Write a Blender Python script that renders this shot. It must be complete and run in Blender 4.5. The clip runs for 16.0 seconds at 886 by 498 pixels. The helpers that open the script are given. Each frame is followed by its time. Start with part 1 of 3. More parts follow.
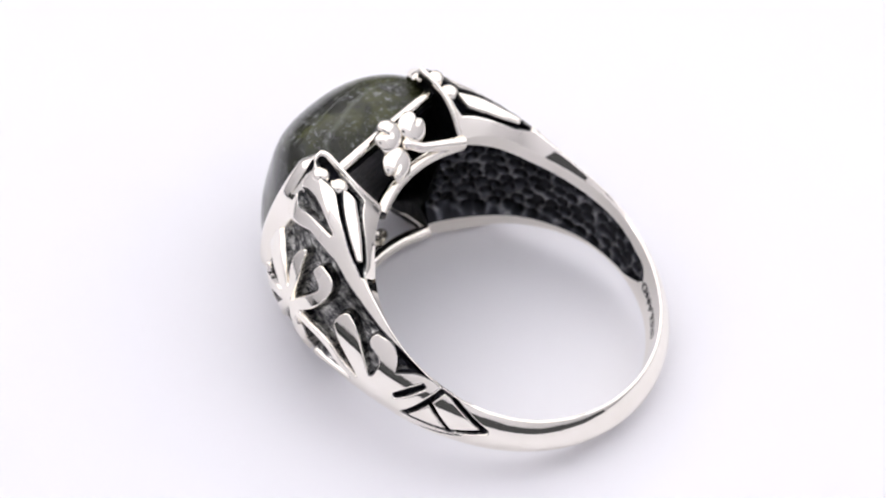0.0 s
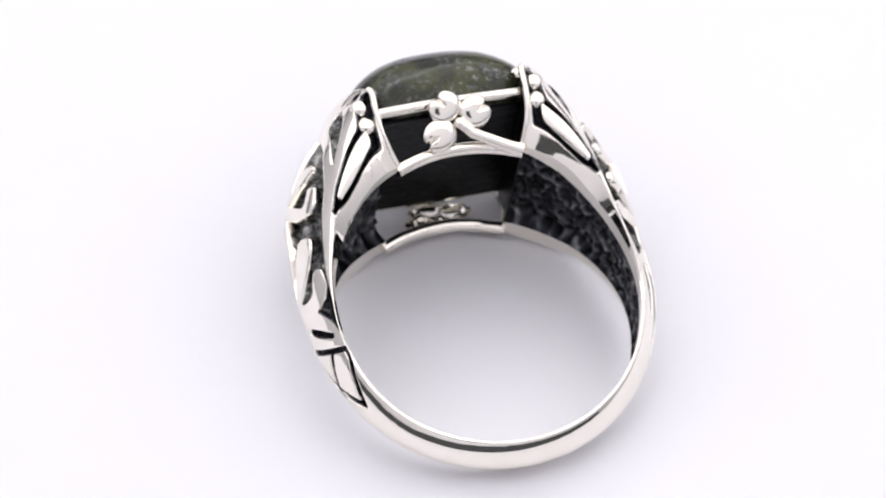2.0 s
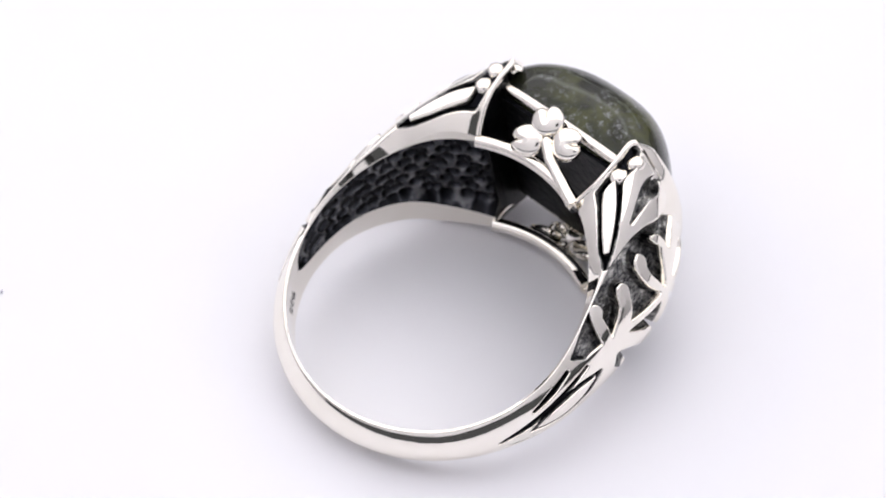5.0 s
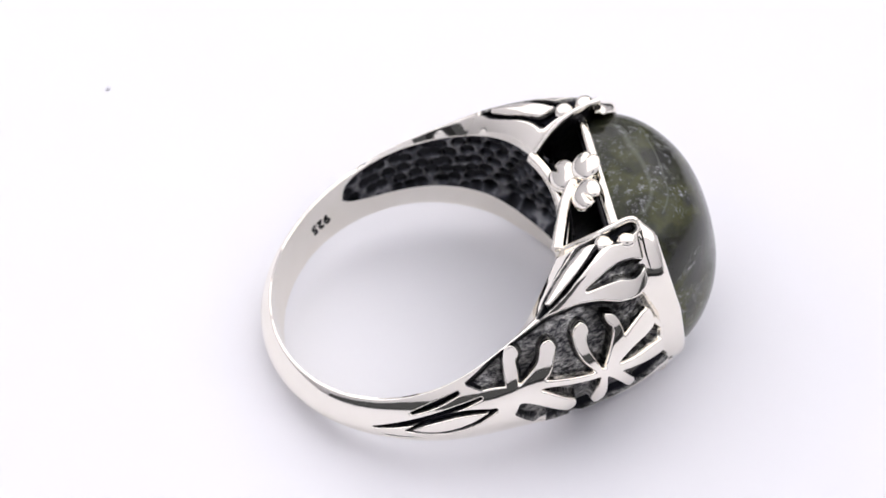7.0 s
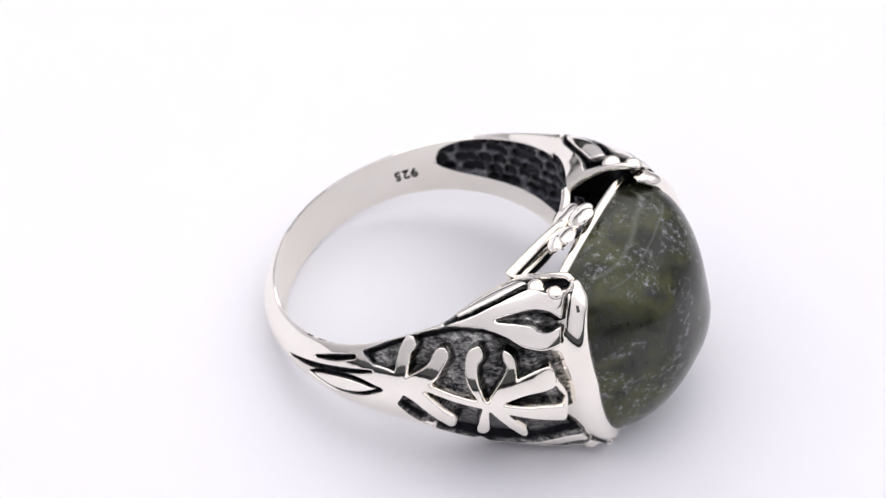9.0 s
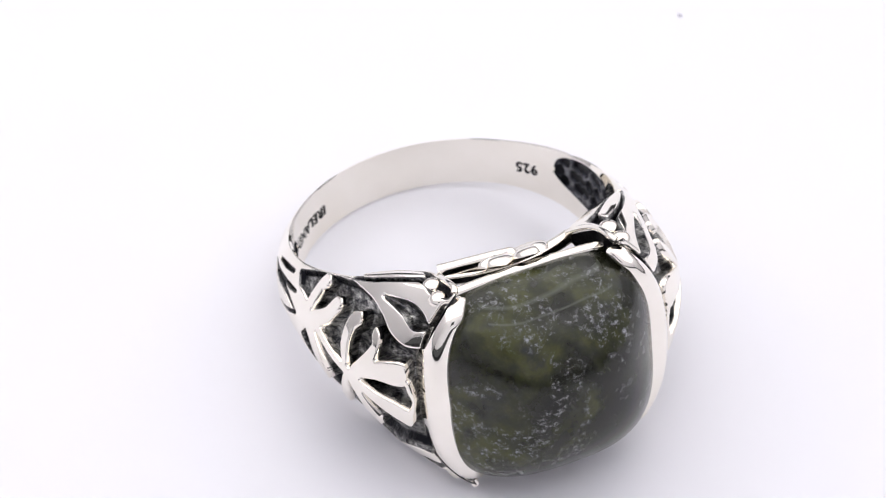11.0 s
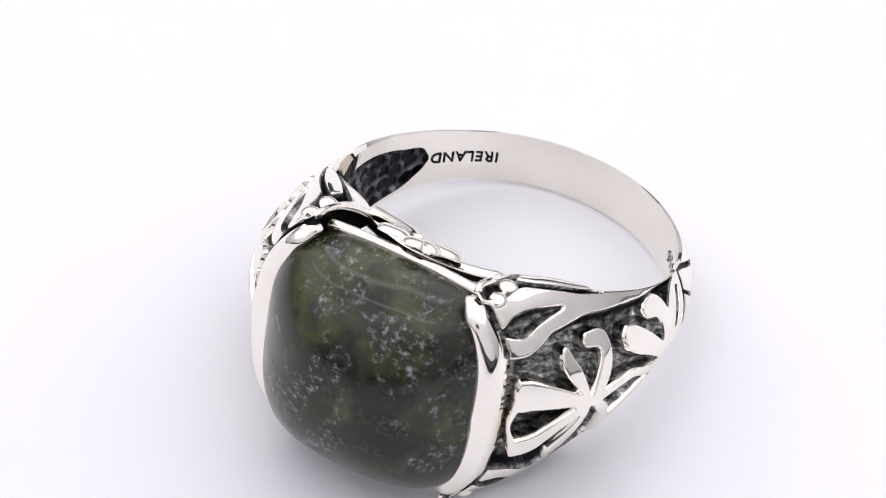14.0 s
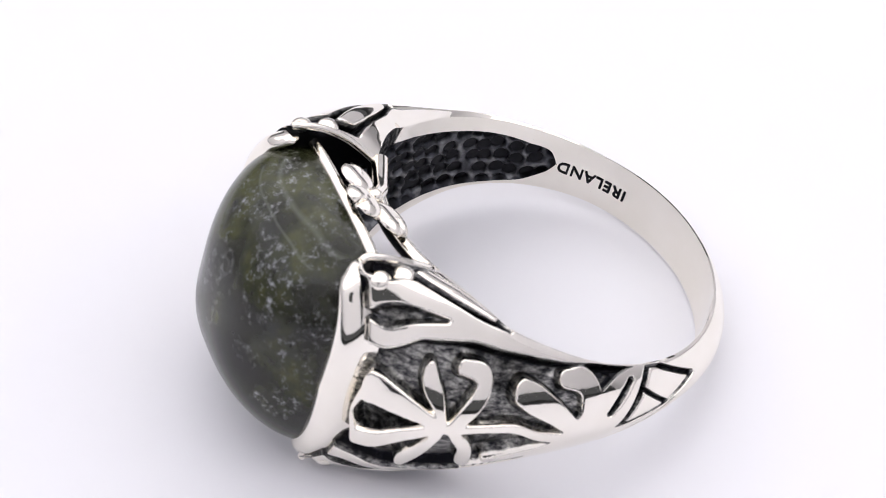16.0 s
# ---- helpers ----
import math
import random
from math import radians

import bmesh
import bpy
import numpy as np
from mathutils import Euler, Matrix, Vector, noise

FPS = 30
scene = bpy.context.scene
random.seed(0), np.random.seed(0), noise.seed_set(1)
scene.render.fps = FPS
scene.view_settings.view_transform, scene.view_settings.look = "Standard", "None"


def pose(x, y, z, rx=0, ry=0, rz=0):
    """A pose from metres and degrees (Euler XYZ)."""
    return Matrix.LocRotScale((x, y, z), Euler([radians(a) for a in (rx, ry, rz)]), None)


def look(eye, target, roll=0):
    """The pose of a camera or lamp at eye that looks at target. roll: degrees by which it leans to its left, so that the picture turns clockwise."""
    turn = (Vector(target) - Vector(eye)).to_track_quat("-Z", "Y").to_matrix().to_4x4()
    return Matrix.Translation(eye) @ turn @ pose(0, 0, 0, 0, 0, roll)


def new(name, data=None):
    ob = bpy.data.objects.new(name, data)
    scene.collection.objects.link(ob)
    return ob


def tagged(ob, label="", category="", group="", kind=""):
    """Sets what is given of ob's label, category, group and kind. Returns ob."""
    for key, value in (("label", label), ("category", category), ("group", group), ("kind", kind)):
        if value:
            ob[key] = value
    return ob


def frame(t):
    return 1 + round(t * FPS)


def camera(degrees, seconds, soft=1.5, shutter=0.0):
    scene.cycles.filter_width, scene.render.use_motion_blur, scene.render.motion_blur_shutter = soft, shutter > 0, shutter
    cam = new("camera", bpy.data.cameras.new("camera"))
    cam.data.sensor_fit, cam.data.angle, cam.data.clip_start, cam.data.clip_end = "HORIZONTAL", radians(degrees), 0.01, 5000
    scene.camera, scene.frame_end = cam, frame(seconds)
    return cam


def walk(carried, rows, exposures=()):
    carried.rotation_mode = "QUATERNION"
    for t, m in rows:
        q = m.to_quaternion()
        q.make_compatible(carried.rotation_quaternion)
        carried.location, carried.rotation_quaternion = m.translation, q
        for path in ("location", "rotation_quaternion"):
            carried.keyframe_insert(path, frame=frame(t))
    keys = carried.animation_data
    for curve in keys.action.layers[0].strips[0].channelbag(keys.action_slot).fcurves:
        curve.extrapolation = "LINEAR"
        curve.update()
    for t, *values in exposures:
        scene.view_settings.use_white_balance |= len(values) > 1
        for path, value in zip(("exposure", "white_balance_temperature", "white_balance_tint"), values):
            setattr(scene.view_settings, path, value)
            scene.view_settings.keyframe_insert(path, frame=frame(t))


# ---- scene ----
# ---- the camera and its path ----
U = 0.013          # metres in one working unit; the ring's bore is 1.54 units, about 20 mm
TILT = 13.88       # degrees by which the lying ring's axis leans
GROUND = -1.448    # height of the platter's top in working units, from the turning point
cam = camera(18, 16.0, 0.8)
RIG = [  # seconds, elevation, lean, shift across, shift up, distance
    (0, 47.29, -2.01, 0.1665, 0.5872, 13.583),
    (1.5, 47.30, -2.01, 0.1714, 0.5948, 13.494),
    (3.5, 47.32, -2.02, 0.1810, 0.5966, 13.455),
    (6, 47.39, -2.08, 0.1791, 0.5907, 13.233),
    (7.5, 47.42, -2.10, 0.1805, 0.5864, 13.219),
    (9, 47.46, -2.12, 0.1791, 0.5833, 13.214),
    (11.5, 47.38, -2.15, 0.1692, 0.6109, 12.630),
    (12.5, 47.37, -2.17, 0.1737, 0.6139, 12.244),
    (13.5, 47.36, -2.20, 0.1806, 0.6094, 11.880),
    (14.5, 47.34, -2.23, 0.1925, 0.6010, 11.524),
    (16, 47.32, -2.26, 0.1852, 0.5982, 11.038),
]


def rig(e, lean, ax, ay, d):
    """A pose of the camera on its stand, looking down at the platter."""
    e, lean = radians(e), radians(lean)
    across, rise, ahead = Vector((1, 0, 0)), Vector((0, math.sin(e), math.cos(e))), Vector((0, math.cos(e), -math.sin(e)))
    right = across * math.cos(lean) - rise * math.sin(lean)
    up = across * math.sin(lean) + rise * math.cos(lean)
    m = Matrix((right, up, -ahead)).transposed().to_4x4()
    m.translation = (-right * ax - up * ay - ahead * d - Vector((0, 0, GROUND))) * U
    return m


walk(cam, [(t, rig(*row)) for t, *row in RIG])
cam.data.dof.use_dof = True
cam.data.dof.focus_distance = 0.159
cam.data.dof.aperture_fstop = 110

# ---- light ----
world = bpy.data.worlds.new("room")
scene.world = world
world.use_nodes = True
world.node_tree.nodes["Background"].inputs["Color"].default_value = (0.9, 0.92, 1.0, 1)
world.node_tree.nodes["Background"].inputs["Strength"].default_value = 0.085


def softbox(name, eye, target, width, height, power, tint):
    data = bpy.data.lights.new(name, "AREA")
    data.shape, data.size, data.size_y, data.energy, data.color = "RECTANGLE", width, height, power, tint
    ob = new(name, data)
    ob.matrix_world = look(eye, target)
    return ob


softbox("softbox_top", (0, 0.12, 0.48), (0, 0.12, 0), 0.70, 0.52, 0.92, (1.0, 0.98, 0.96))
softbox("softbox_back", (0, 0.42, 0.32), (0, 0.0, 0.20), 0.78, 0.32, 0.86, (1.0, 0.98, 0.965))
# unseen fill lamp, added so silver facing the camera looks bright
softbox("fill_front", (0, -0.150, 0.37), (0, 0.05, 0.05), 0.80, 0.24, 0.39, (0.98, 0.98, 1.0))
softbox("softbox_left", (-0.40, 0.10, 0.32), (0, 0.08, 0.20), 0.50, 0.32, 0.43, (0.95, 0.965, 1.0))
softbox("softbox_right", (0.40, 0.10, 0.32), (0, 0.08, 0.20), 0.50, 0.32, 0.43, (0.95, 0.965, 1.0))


# ---- materials ----
def material(name, base, rough, metal=0.0):
    m = bpy.data.materials.new(name)
    m.use_nodes = True
    b = m.node_tree.nodes["Principled BSDF"]
    b.inputs["Base Color"].default_value = (*base, 1)
    b.inputs["Roughness"].default_value = rough
    b.inputs["Metallic"].default_value = metal
    return m, m.node_tree, b


def noise_node(tree, scale, detail=4.0, rough=0.55, kind="ShaderNodeTexNoise"):
    co = tree.nodes.new("ShaderNodeTexCoord")
    n = tree.nodes.new(kind)
    n.inputs["Scale"].default_value = scale
    if kind == "ShaderNodeTexNoise":
        n.inputs["Detail"].default_value, n.inputs["Roughness"].default_value = detail, rough
    tree.links.new(co.outputs["Object"], n.inputs["Vector"])
    return n


def ramp(tree, source, stops):
    r = tree.nodes.new("ShaderNodeValToRGB")
    while len(r.color_ramp.elements) < len(stops):
        r.color_ramp.elements.new(0.5)
    for el, (at, col) in zip(r.color_ramp.elements, stops):
        el.position, el.color = at, (*col, 1) if len(col) == 3 else col
    tree.links.new(source, r.inputs[0])
    return r


def bump(tree, shader, source, strength, distance):
    b = tree.nodes.new("ShaderNodeBump")
    b.inputs["Strength"].default_value, b.inputs["Distance"].default_value = strength, distance
    tree.links.new(source, b.inputs["Height"])
    tree.links.new(b.outputs[0], shader.inputs["Normal"])
    return b


def make_silver():
    m, tree, b = material("polished_silver", (0.93, 0.905, 0.87), 0.14, 1.0)
    n = noise_node(tree, 900)
    r = ramp(tree, n.outputs["Fac"], [(0.3, (0.03,) * 3), (0.75, (0.075,) * 3)])
    tree.links.new(r.outputs[0], b.inputs["Roughness"])
    c = ramp(tree, noise_node(tree, 260, 3).outputs["Fac"], [(0.3, (0.90, 0.858, 0.775)), (0.7, (0.955, 0.916, 0.845))])
    tree.links.new(c.outputs[0], b.inputs["Base Color"])
    bump(tree, b, noise_node(tree, 420, 3).outputs["Fac"], 0.07, 0.0002)
    return m


def make_cavity():
    """The blackened hollows, darker in their pits and lighter grey on their ridges."""
    m, tree, b = material("oxidised_cavity", (0.08, 0.085, 0.095), 0.36, 0.8)
    mask = tree.nodes.new("ShaderNodeAttribute")
    mask.attribute_name = "ridge_tone"
    n = noise_node(tree, 900, 4, 0.6)
    both = tree.nodes.new("ShaderNodeMath")
    both.operation = "MULTIPLY"
    tree.links.new(mask.outputs["Fac"], both.inputs[0])
    tree.links.new(n.outputs["Fac"], both.inputs[1])
    c = ramp(tree, both.outputs[0], [(0.0, (0.008, 0.008, 0.011)), (0.32, (0.024, 0.025, 0.031)), (0.48, (0.075, 0.077, 0.087)), (0.64, (0.22, 0.22, 0.23))])
    tree.links.new(c.outputs[0], b.inputs["Base Color"])
    bump(tree, b, noise_node(tree, 1500, 3).outputs["Fac"], 0.4, 0.0002)
    return m


def make_stone():
    """Dark olive serpentine marble with cloudy patches and clusters of fine grey flecks."""
    m, tree, b = material("green_marble", (0.03, 0.04, 0.02), 0.18)
    cloud = noise_node(tree, 230, 7, 0.6)
    cloud.inputs["Distortion"].default_value = 0.15
    c = ramp(tree, cloud.outputs["Fac"], [(0.34, (0.004, 0.004, 0.003)), (0.45, (0.012, 0.013, 0.006)), (0.53, (0.026, 0.029, 0.009)), (0.60, (0.052, 0.056, 0.014)), (0.70, (0.020, 0.021, 0.016))])
    haze = ramp(tree, noise_node(tree, 480, 7, 0.65).outputs["Fac"], [(0.50, (0, 0, 0)), (0.78, (0.28,) * 3)])
    veil = tree.nodes.new("ShaderNodeMix")
    veil.data_type = "RGBA"
    tree.links.new(haze.outputs[0], veil.inputs["Factor"])
    tree.links.new(c.outputs[0], veil.inputs["A"])
    veil.inputs["B"].default_value = (0.075, 0.08, 0.085, 1)
    fleck = noise_node(tree, 2500, 8, 0.75)
    v = ramp(tree, fleck.outputs["Fac"], [(0.52, (0, 0, 0)), (0.60, (0.45,) * 3), (0.68, (1, 1, 1))])
    band = noise_node(tree, 230, 3, 0.5)
    band.inputs["Distortion"].default_value = 1.2
    mask = ramp(tree, band.outputs["Fac"], [(0.49, (0.03,) * 3), (0.57, (1, 1, 1))])
    mul = tree.nodes.new("ShaderNodeMath")
    mul.operation = "MULTIPLY"
    tree.links.new(v.outputs[0], mul.inputs[0])
    tree.links.new(mask.outputs[0], mul.inputs[1])
    mix = tree.nodes.new("ShaderNodeMix")
    mix.data_type = "RGBA"
    tree.links.new(mul.outputs[0], mix.inputs["Factor"])
    tree.links.new(veil.outputs["Result"], mix.inputs["A"])
    mix.inputs["B"].default_value = (0.34, 0.345, 0.36, 1)
    # two thin pale lines across one end: a reflection put into the colour
    co = tree.nodes.new("ShaderNodeTexCoord")
    axes = tree.nodes.new("ShaderNodeSeparateXYZ")
    tree.links.new(co.outputs["Object"], axes.inputs[0])
    wander = noise_node(tree, 180, 1, 0.4)

    def node(kind, *sources):
        n = tree.nodes.new("ShaderNodeMath")
        n.operation = kind
        for slot, source in zip(n.inputs, sources):
            if isinstance(source, (int, float)):
                slot.default_value = source
            else:
                tree.links.new(source, slot)
        return n.outputs[0]
    y = node("ADD", axes.outputs["Y"], node("MULTIPLY", node("SUBTRACT", wander.outputs["Fac"], 0.5), 0.0008))
    inside = node("LESS_THAN", node("ABSOLUTE", axes.outputs["X"]), 0.0040)
    glint = 0.0
    for at, wide in ((0.0061, 0.00008), (0.0056, 0.00006)):
        near = node("SUBTRACT", 1.0, node("MINIMUM", node("DIVIDE", node("ABSOLUTE", node("SUBTRACT", y, at)), wide), 1.0))
        glint = node("MAXIMUM", glint, near)
    glint = node("MULTIPLY", node("MULTIPLY", glint, inside), 0.20)
    lined = tree.nodes.new("ShaderNodeMix")
    lined.data_type = "RGBA"
    tree.links.new(glint, lined.inputs["Factor"])
    tree.links.new(mix.outputs["Result"], lined.inputs["A"])
    lined.inputs["B"].default_value = (0.30, 0.32, 0.28, 1)
    tree.links.new(lined.outputs["Result"], b.inputs["Base Color"])
    r = ramp(tree, noise_node(tree, 700, 5).outputs["Fac"], [(0.35, (0.13,) * 3), (0.7, (0.27,) * 3)])
    tree.links.new(r.outputs[0], b.inputs["Roughness"])
    b.inputs["Specular IOR Level"].default_value = 0.42
    bump(tree, b, fleck.outputs["Fac"], 0.06, 0.0002)
    return m


def make_white():
    m, tree, b = material("white_acrylic", (0.872, 0.862, 0.888), 0.5)
    c = ramp(tree, noise_node(tree, 40, 4).outputs["Fac"], [(0.3, (0.863, 0.854, 0.892)), (0.7, (0.877, 0.868, 0.906))])
    tree.links.new(c.outputs[0], b.inputs["Base Color"])
    return m


def make_table():
    m, tree, b = material("dark_table", (0.06, 0.06, 0.065), 0.6)
    c = ramp(tree, noise_node(tree, 30, 5).outputs["Fac"], [(0.3, (0.045, 0.045, 0.05)), (0.7, (0.075, 0.075, 0.08))])
    tree.links.new(c.outputs[0], b.inputs["Base Color"])
    return m


def make_relief():
    """Silver that is polished where it stands high and blackened in the carved ground, by the mesh's patina layer."""
    m, tree, b = material("carved_silver", (0.93, 0.905, 0.87), 0.045, 1.0)
    c = ramp(tree, noise_node(tree, 260, 3).outputs["Fac"], [(0.3, (0.90, 0.858, 0.775)), (0.7, (0.955, 0.916, 0.845))])
    tree.links.new(c.outputs[0], b.inputs["Base Color"])
    bump(tree, b, noise_node(tree, 420, 3).outputs["Fac"], 0.07, 0.0002)
    dark = tree.nodes.new("ShaderNodeBsdfPrincipled")
    dark.inputs["Metallic"].default_value = 0.95
    grit = noise_node(tree, 1500, 8, 0.78)
    grain = tree.nodes.new("ShaderNodeMapping")      # scratches run round the band
    grain.inputs["Scale"].default_value = (1.0, 2.6, 1.0)
    link = grit.inputs["Vector"].links[0]
    tree.links.new(link.from_socket, grain.inputs["Vector"])
    tree.links.new(grain.outputs[0], grit.inputs["Vector"])
    tone = ramp(tree, grit.outputs["Fac"], [(0.36, (0.014, 0.014, 0.018)), (0.45, (0.10, 0.10, 0.105)), (0.54, (0.36, 0.355, 0.34)), (0.64, (0.85, 0.83, 0.78))])
    patch = ramp(tree, noise_node(tree, 380, 4).outputs["Fac"], [(0.34, (0.10,) * 3), (0.46, (0.45,) * 3), (0.60, (1, 1, 1))])
    mix = tree.nodes.new("ShaderNodeMix")
    mix.data_type, mix.blend_type = "RGBA", "MULTIPLY"
    mix.inputs["Factor"].default_value = 1
    tree.links.new(tone.outputs[0], mix.inputs["A"])
    tree.links.new(patch.outputs[0], mix.inputs["B"])
    black = tree.nodes.new("ShaderNodeMix")
    black.data_type = "RGBA"
    tree.links.new(mix.outputs["Result"], black.inputs["A"])
    black.inputs["B"].default_value = (0.010, 0.010, 0.013, 1)
    tree.links.new(black.outputs["Result"], dark.inputs["Base Color"])
    rough = ramp(tree, grit.outputs["Fac"], [(0.4, (0.45,) * 3), (0.65, (0.24,) * 3)])
    tree.links.new(rough.outputs[0], dark.inputs["Roughness"])
    bump(tree, dark, noise_node(tree, 1100, 5).outputs["Fac"], 0.7, 0.0004)
    mask = tree.nodes.new("ShaderNodeAttribute")
    mask.attribute_name = "patina"
    to_black = tree.nodes.new("ShaderNodeMath")
    to_black.operation, to_black.use_clamp = "MULTIPLY_ADD", True
    to_black.inputs[1].default_value, to_black.inputs[2].default_value = 2.0, -2.2
    tree.links.new(mask.outputs["Fac"], to_black.inputs[0])
    tree.links.new(to_black.outputs[0], black.inputs["Factor"])
    wob = tree.nodes.new("ShaderNodeMath")
    wob.operation = "MULTIPLY_ADD"
    wob.inputs[1].default_value, wob.inputs[2].default_value = 0.35, -0.175
    tree.links.new(noise_node(tree, 1600, 3).outputs["Fac"], wob.inputs[0])
    add = tree.nodes.new("ShaderNodeMath")
    tree.links.new(mask.outputs["Fac"], add.inputs[0])
    tree.links.new(wob.outputs[0], add.inputs[1])
    edge = ramp(tree, add.outputs[0], [(0.38, (0, 0, 0)), (0.56, (1, 1, 1))])
    both = tree.nodes.new("ShaderNodeMixShader")
    tree.links.new(edge.outputs[0], both.inputs[0])
    tree.links.new(b.outputs[0], both.inputs[1])
    tree.links.new(dark.outputs[0], both.inputs[2])
    tree.links.new(both.outputs[0], tree.nodes["Material Output"].inputs["Surface"])
    return m


SILVER, STONE, WHITE, TABLE = make_silver(), make_stone(), make_white(), make_table()
RELIEF, CAVITY = make_relief(), make_cavity()


# ---- helpers for meshes ----
def part(name, bm, mats, parent, label="", smooth=40, bevel=0.0):
    """Links a bmesh as one mesh under a thing; its places are in working units."""
    bmesh.ops.recalc_face_normals(bm, faces=bm.faces[:])
    bmesh.ops.scale(bm, vec=(U, U, U), verts=bm.verts[:])
    me = bpy.data.meshes.new(name)
    bm.to_mesh(me)
    bm.free()
    for m in mats if isinstance(mats, (list, tuple)) else [mats]:
        me.materials.append(m)
    me.shade_smooth()
    me.set_sharp_from_angle(angle=radians(smooth))
    ob = new(name, me)
    if bevel:
        mod = ob.modifiers.new("bevel", "BEVEL")
        mod.width, mod.segments, mod.limit_method, mod.angle_limit = bevel * U, 2, "ANGLE", radians(38)
    if parent:
        ob.parent = parent
    if label:
        ob["label"] = label
    return ob


def through_keys(keys):
    """A smooth curve through (x, y) keys."""
    xs, ys = np.array([k[0] for k in keys], float), np.array([k[1] for k in keys], float)
    d = np.diff(ys) / np.diff(xs)
    m = np.concatenate([[d[0]], np.where(d[:-1] * d[1:] > 0, 2 * d[:-1] * d[1:] / (d[:-1] + d[1:] + 1e-12), 0), [d[-1]]])

    def f(x):
        x = min(max(x, xs[0]), xs[-1])
        i = min(int(np.searchsorted(xs, x, "right")) - 1, len(xs) - 2)
        h = xs[i + 1] - xs[i]
        s = (x - xs[i]) / h
        return float((1 + 2 * s) * (1 - s) ** 2 * ys[i] + s * (1 - s) ** 2 * h * m[i] + s * s * (3 - 2 * s) * ys[i + 1] + s * s * (s - 1) * h * m[i + 1])
    return f


def step(x, a, b):
    s = min(max((x - a) / (b - a), 0), 1)
    return s * s * (3 - 2 * s)


def grid(bm, rows, closed=False, material_of=None):
    """Faces between rows of places."""
    vs = [[bm.verts.new(p) for p in row] for row in rows]
    n = len(vs[0])
    for i in range(len(vs) - 1):
        for k in range(n if closed else n - 1):
            f = bm.faces.new((vs[i][k], vs[i][(k + 1) % n], vs[i + 1][(k + 1) % n], vs[i + 1][k]))
            if material_of:
                f.material_index = material_of(i, k)
    return vs


def spline(points, n):
    """n places along a smooth line through the points."""
    p = [np.array(q, float) for q in points]
    p = [2 * p[0] - p[1]] + p + [2 * p[-1] - p[-2]]
    out = []
    for i in range(n):
        s = i / (n - 1) * (len(p) - 3)
        k = min(int(s), len(p) - 4)
        s -= k
        a, b, c, d = p[k:k + 4]
        out.append(0.5 * (2 * b + (c - a) * s + (2 * a - 5 * b + 4 * c - d) * s * s + (3 * b - a - 3 * c + d) * s ** 3))
    return out


# ---- the ring's form ----
BORE = 0.77
END = 155.4        # degrees from the foot of the ring at which the shoulders end
crown_r = through_keys([(0, 0.854), (45, 0.857), (64, 0.860), (90, 0.895), (108, 0.96), (132, 1.15), (150, 1.25), (160, 1.27)])
edge_r = through_keys([(0, 0.782), (64, 0.785), (98, 0.788), (110, 0.80), (132, 0.89), (148, 1.06), (156, 1.17)])
outer_h = through_keys([(0, 0.126), (40, 0.13), (64, 0.158), (80, 0.195), (98, 0.255), (110, 0.31), (132, 0.435), (148, 0.535), (156, 0.59)])
inner_h = through_keys([(0, 0.13), (40, 0.132), (64, 0.155), (80, 0.185), (98, 0.228), (110, 0.256), (120, 0.286), (126, 0.316), (132, 0.36), (138, 0.39), (144, 0.41), (150, 0.415), (155, 0.40)])
pit_h = through_keys([(58, 0.0), (61, 0.06), (68, 0.105), (80, 0.14), (96, 0.17), (120, 0.235), (140, 0.32), (155, 0.36)])
pit_d = through_keys([(58, 0.0), (62, 0.02), (105, 0.03), (125, 0.07), (155, 0.10)])


def hollow(f, side):
    """Half width, depth and middle of the hollow behind a shoulder."""
    g = f - (8 * (1 - step(f, 80, 150)) if side > 0 else 0)
    return pit_h(g), pit_d(g), (0.055 if side > 0 else -0.03) * step(f, 60, 70) * (1 - step(f, 120, 155))


def place(angle, r, y):
    """A place on or in the ring: degrees from its foot (+ towards one shoulder), radius, distance along its axis."""
    f = abs(angle)
    w = (r - BORE) / 0.48
    f += step(f, 125, END) * w * (7.5 - 11.5 * max(0, 1 - abs(y / outer_h(f)) ** 4))
    a = math.copysign(radians(f), angle)
    fit_shift = 0.010 * step(abs(angle), 80, 112) * (1 - step(abs(angle), 145, END))   # moves the shoulders so that their outlines fit the camera's view
    return Vector((math.sin(a) * r + fit_shift, y, -math.cos(a) * r))


def profile(f):
    """The outer line of the cut at f degrees: radius and y from the upper edge of the bore over the dome to the lower one, with softened corners."""
    hi, ho = inner_h(f), outer_h(f)
    s = np.linspace(0, 1, FLANK + 1)[:-1]
    k = np.linspace(1, -1, DOME)
    q = np.linspace(1, 0, FLANK + 1)[1:]
    rc, re = crown_r(f), edge_r(f)
    r = np.concatenate([BORE + (re - BORE) * s, rc - (rc - re) * np.abs(k) ** 1.8, BORE + (re - BORE) * q])
    swell = 0.03 * step(f, 122, 145)
    deep = hi + 0.05 * step(f, 85, 125)      # the lower edge is set further out to fit the camera's view
    y = np.concatenate([hi + (ho - hi) * s + 4 * swell * s * (1 - s), k * ho, -(deep + (ho - deep) * q + 4 * swell * q * (1 - q))])
    for _ in range(26):
        r[2:-2] = (r[:-4] + r[1:-3] + r[2:-2] + r[3:-1] + r[4:]) / 5
        y[2:-2] = (y[:-4] + y[1:-3] + y[2:-2] + y[3:-1] + y[4:]) / 5
    return r, y


FLANK, DOME = 60, 240


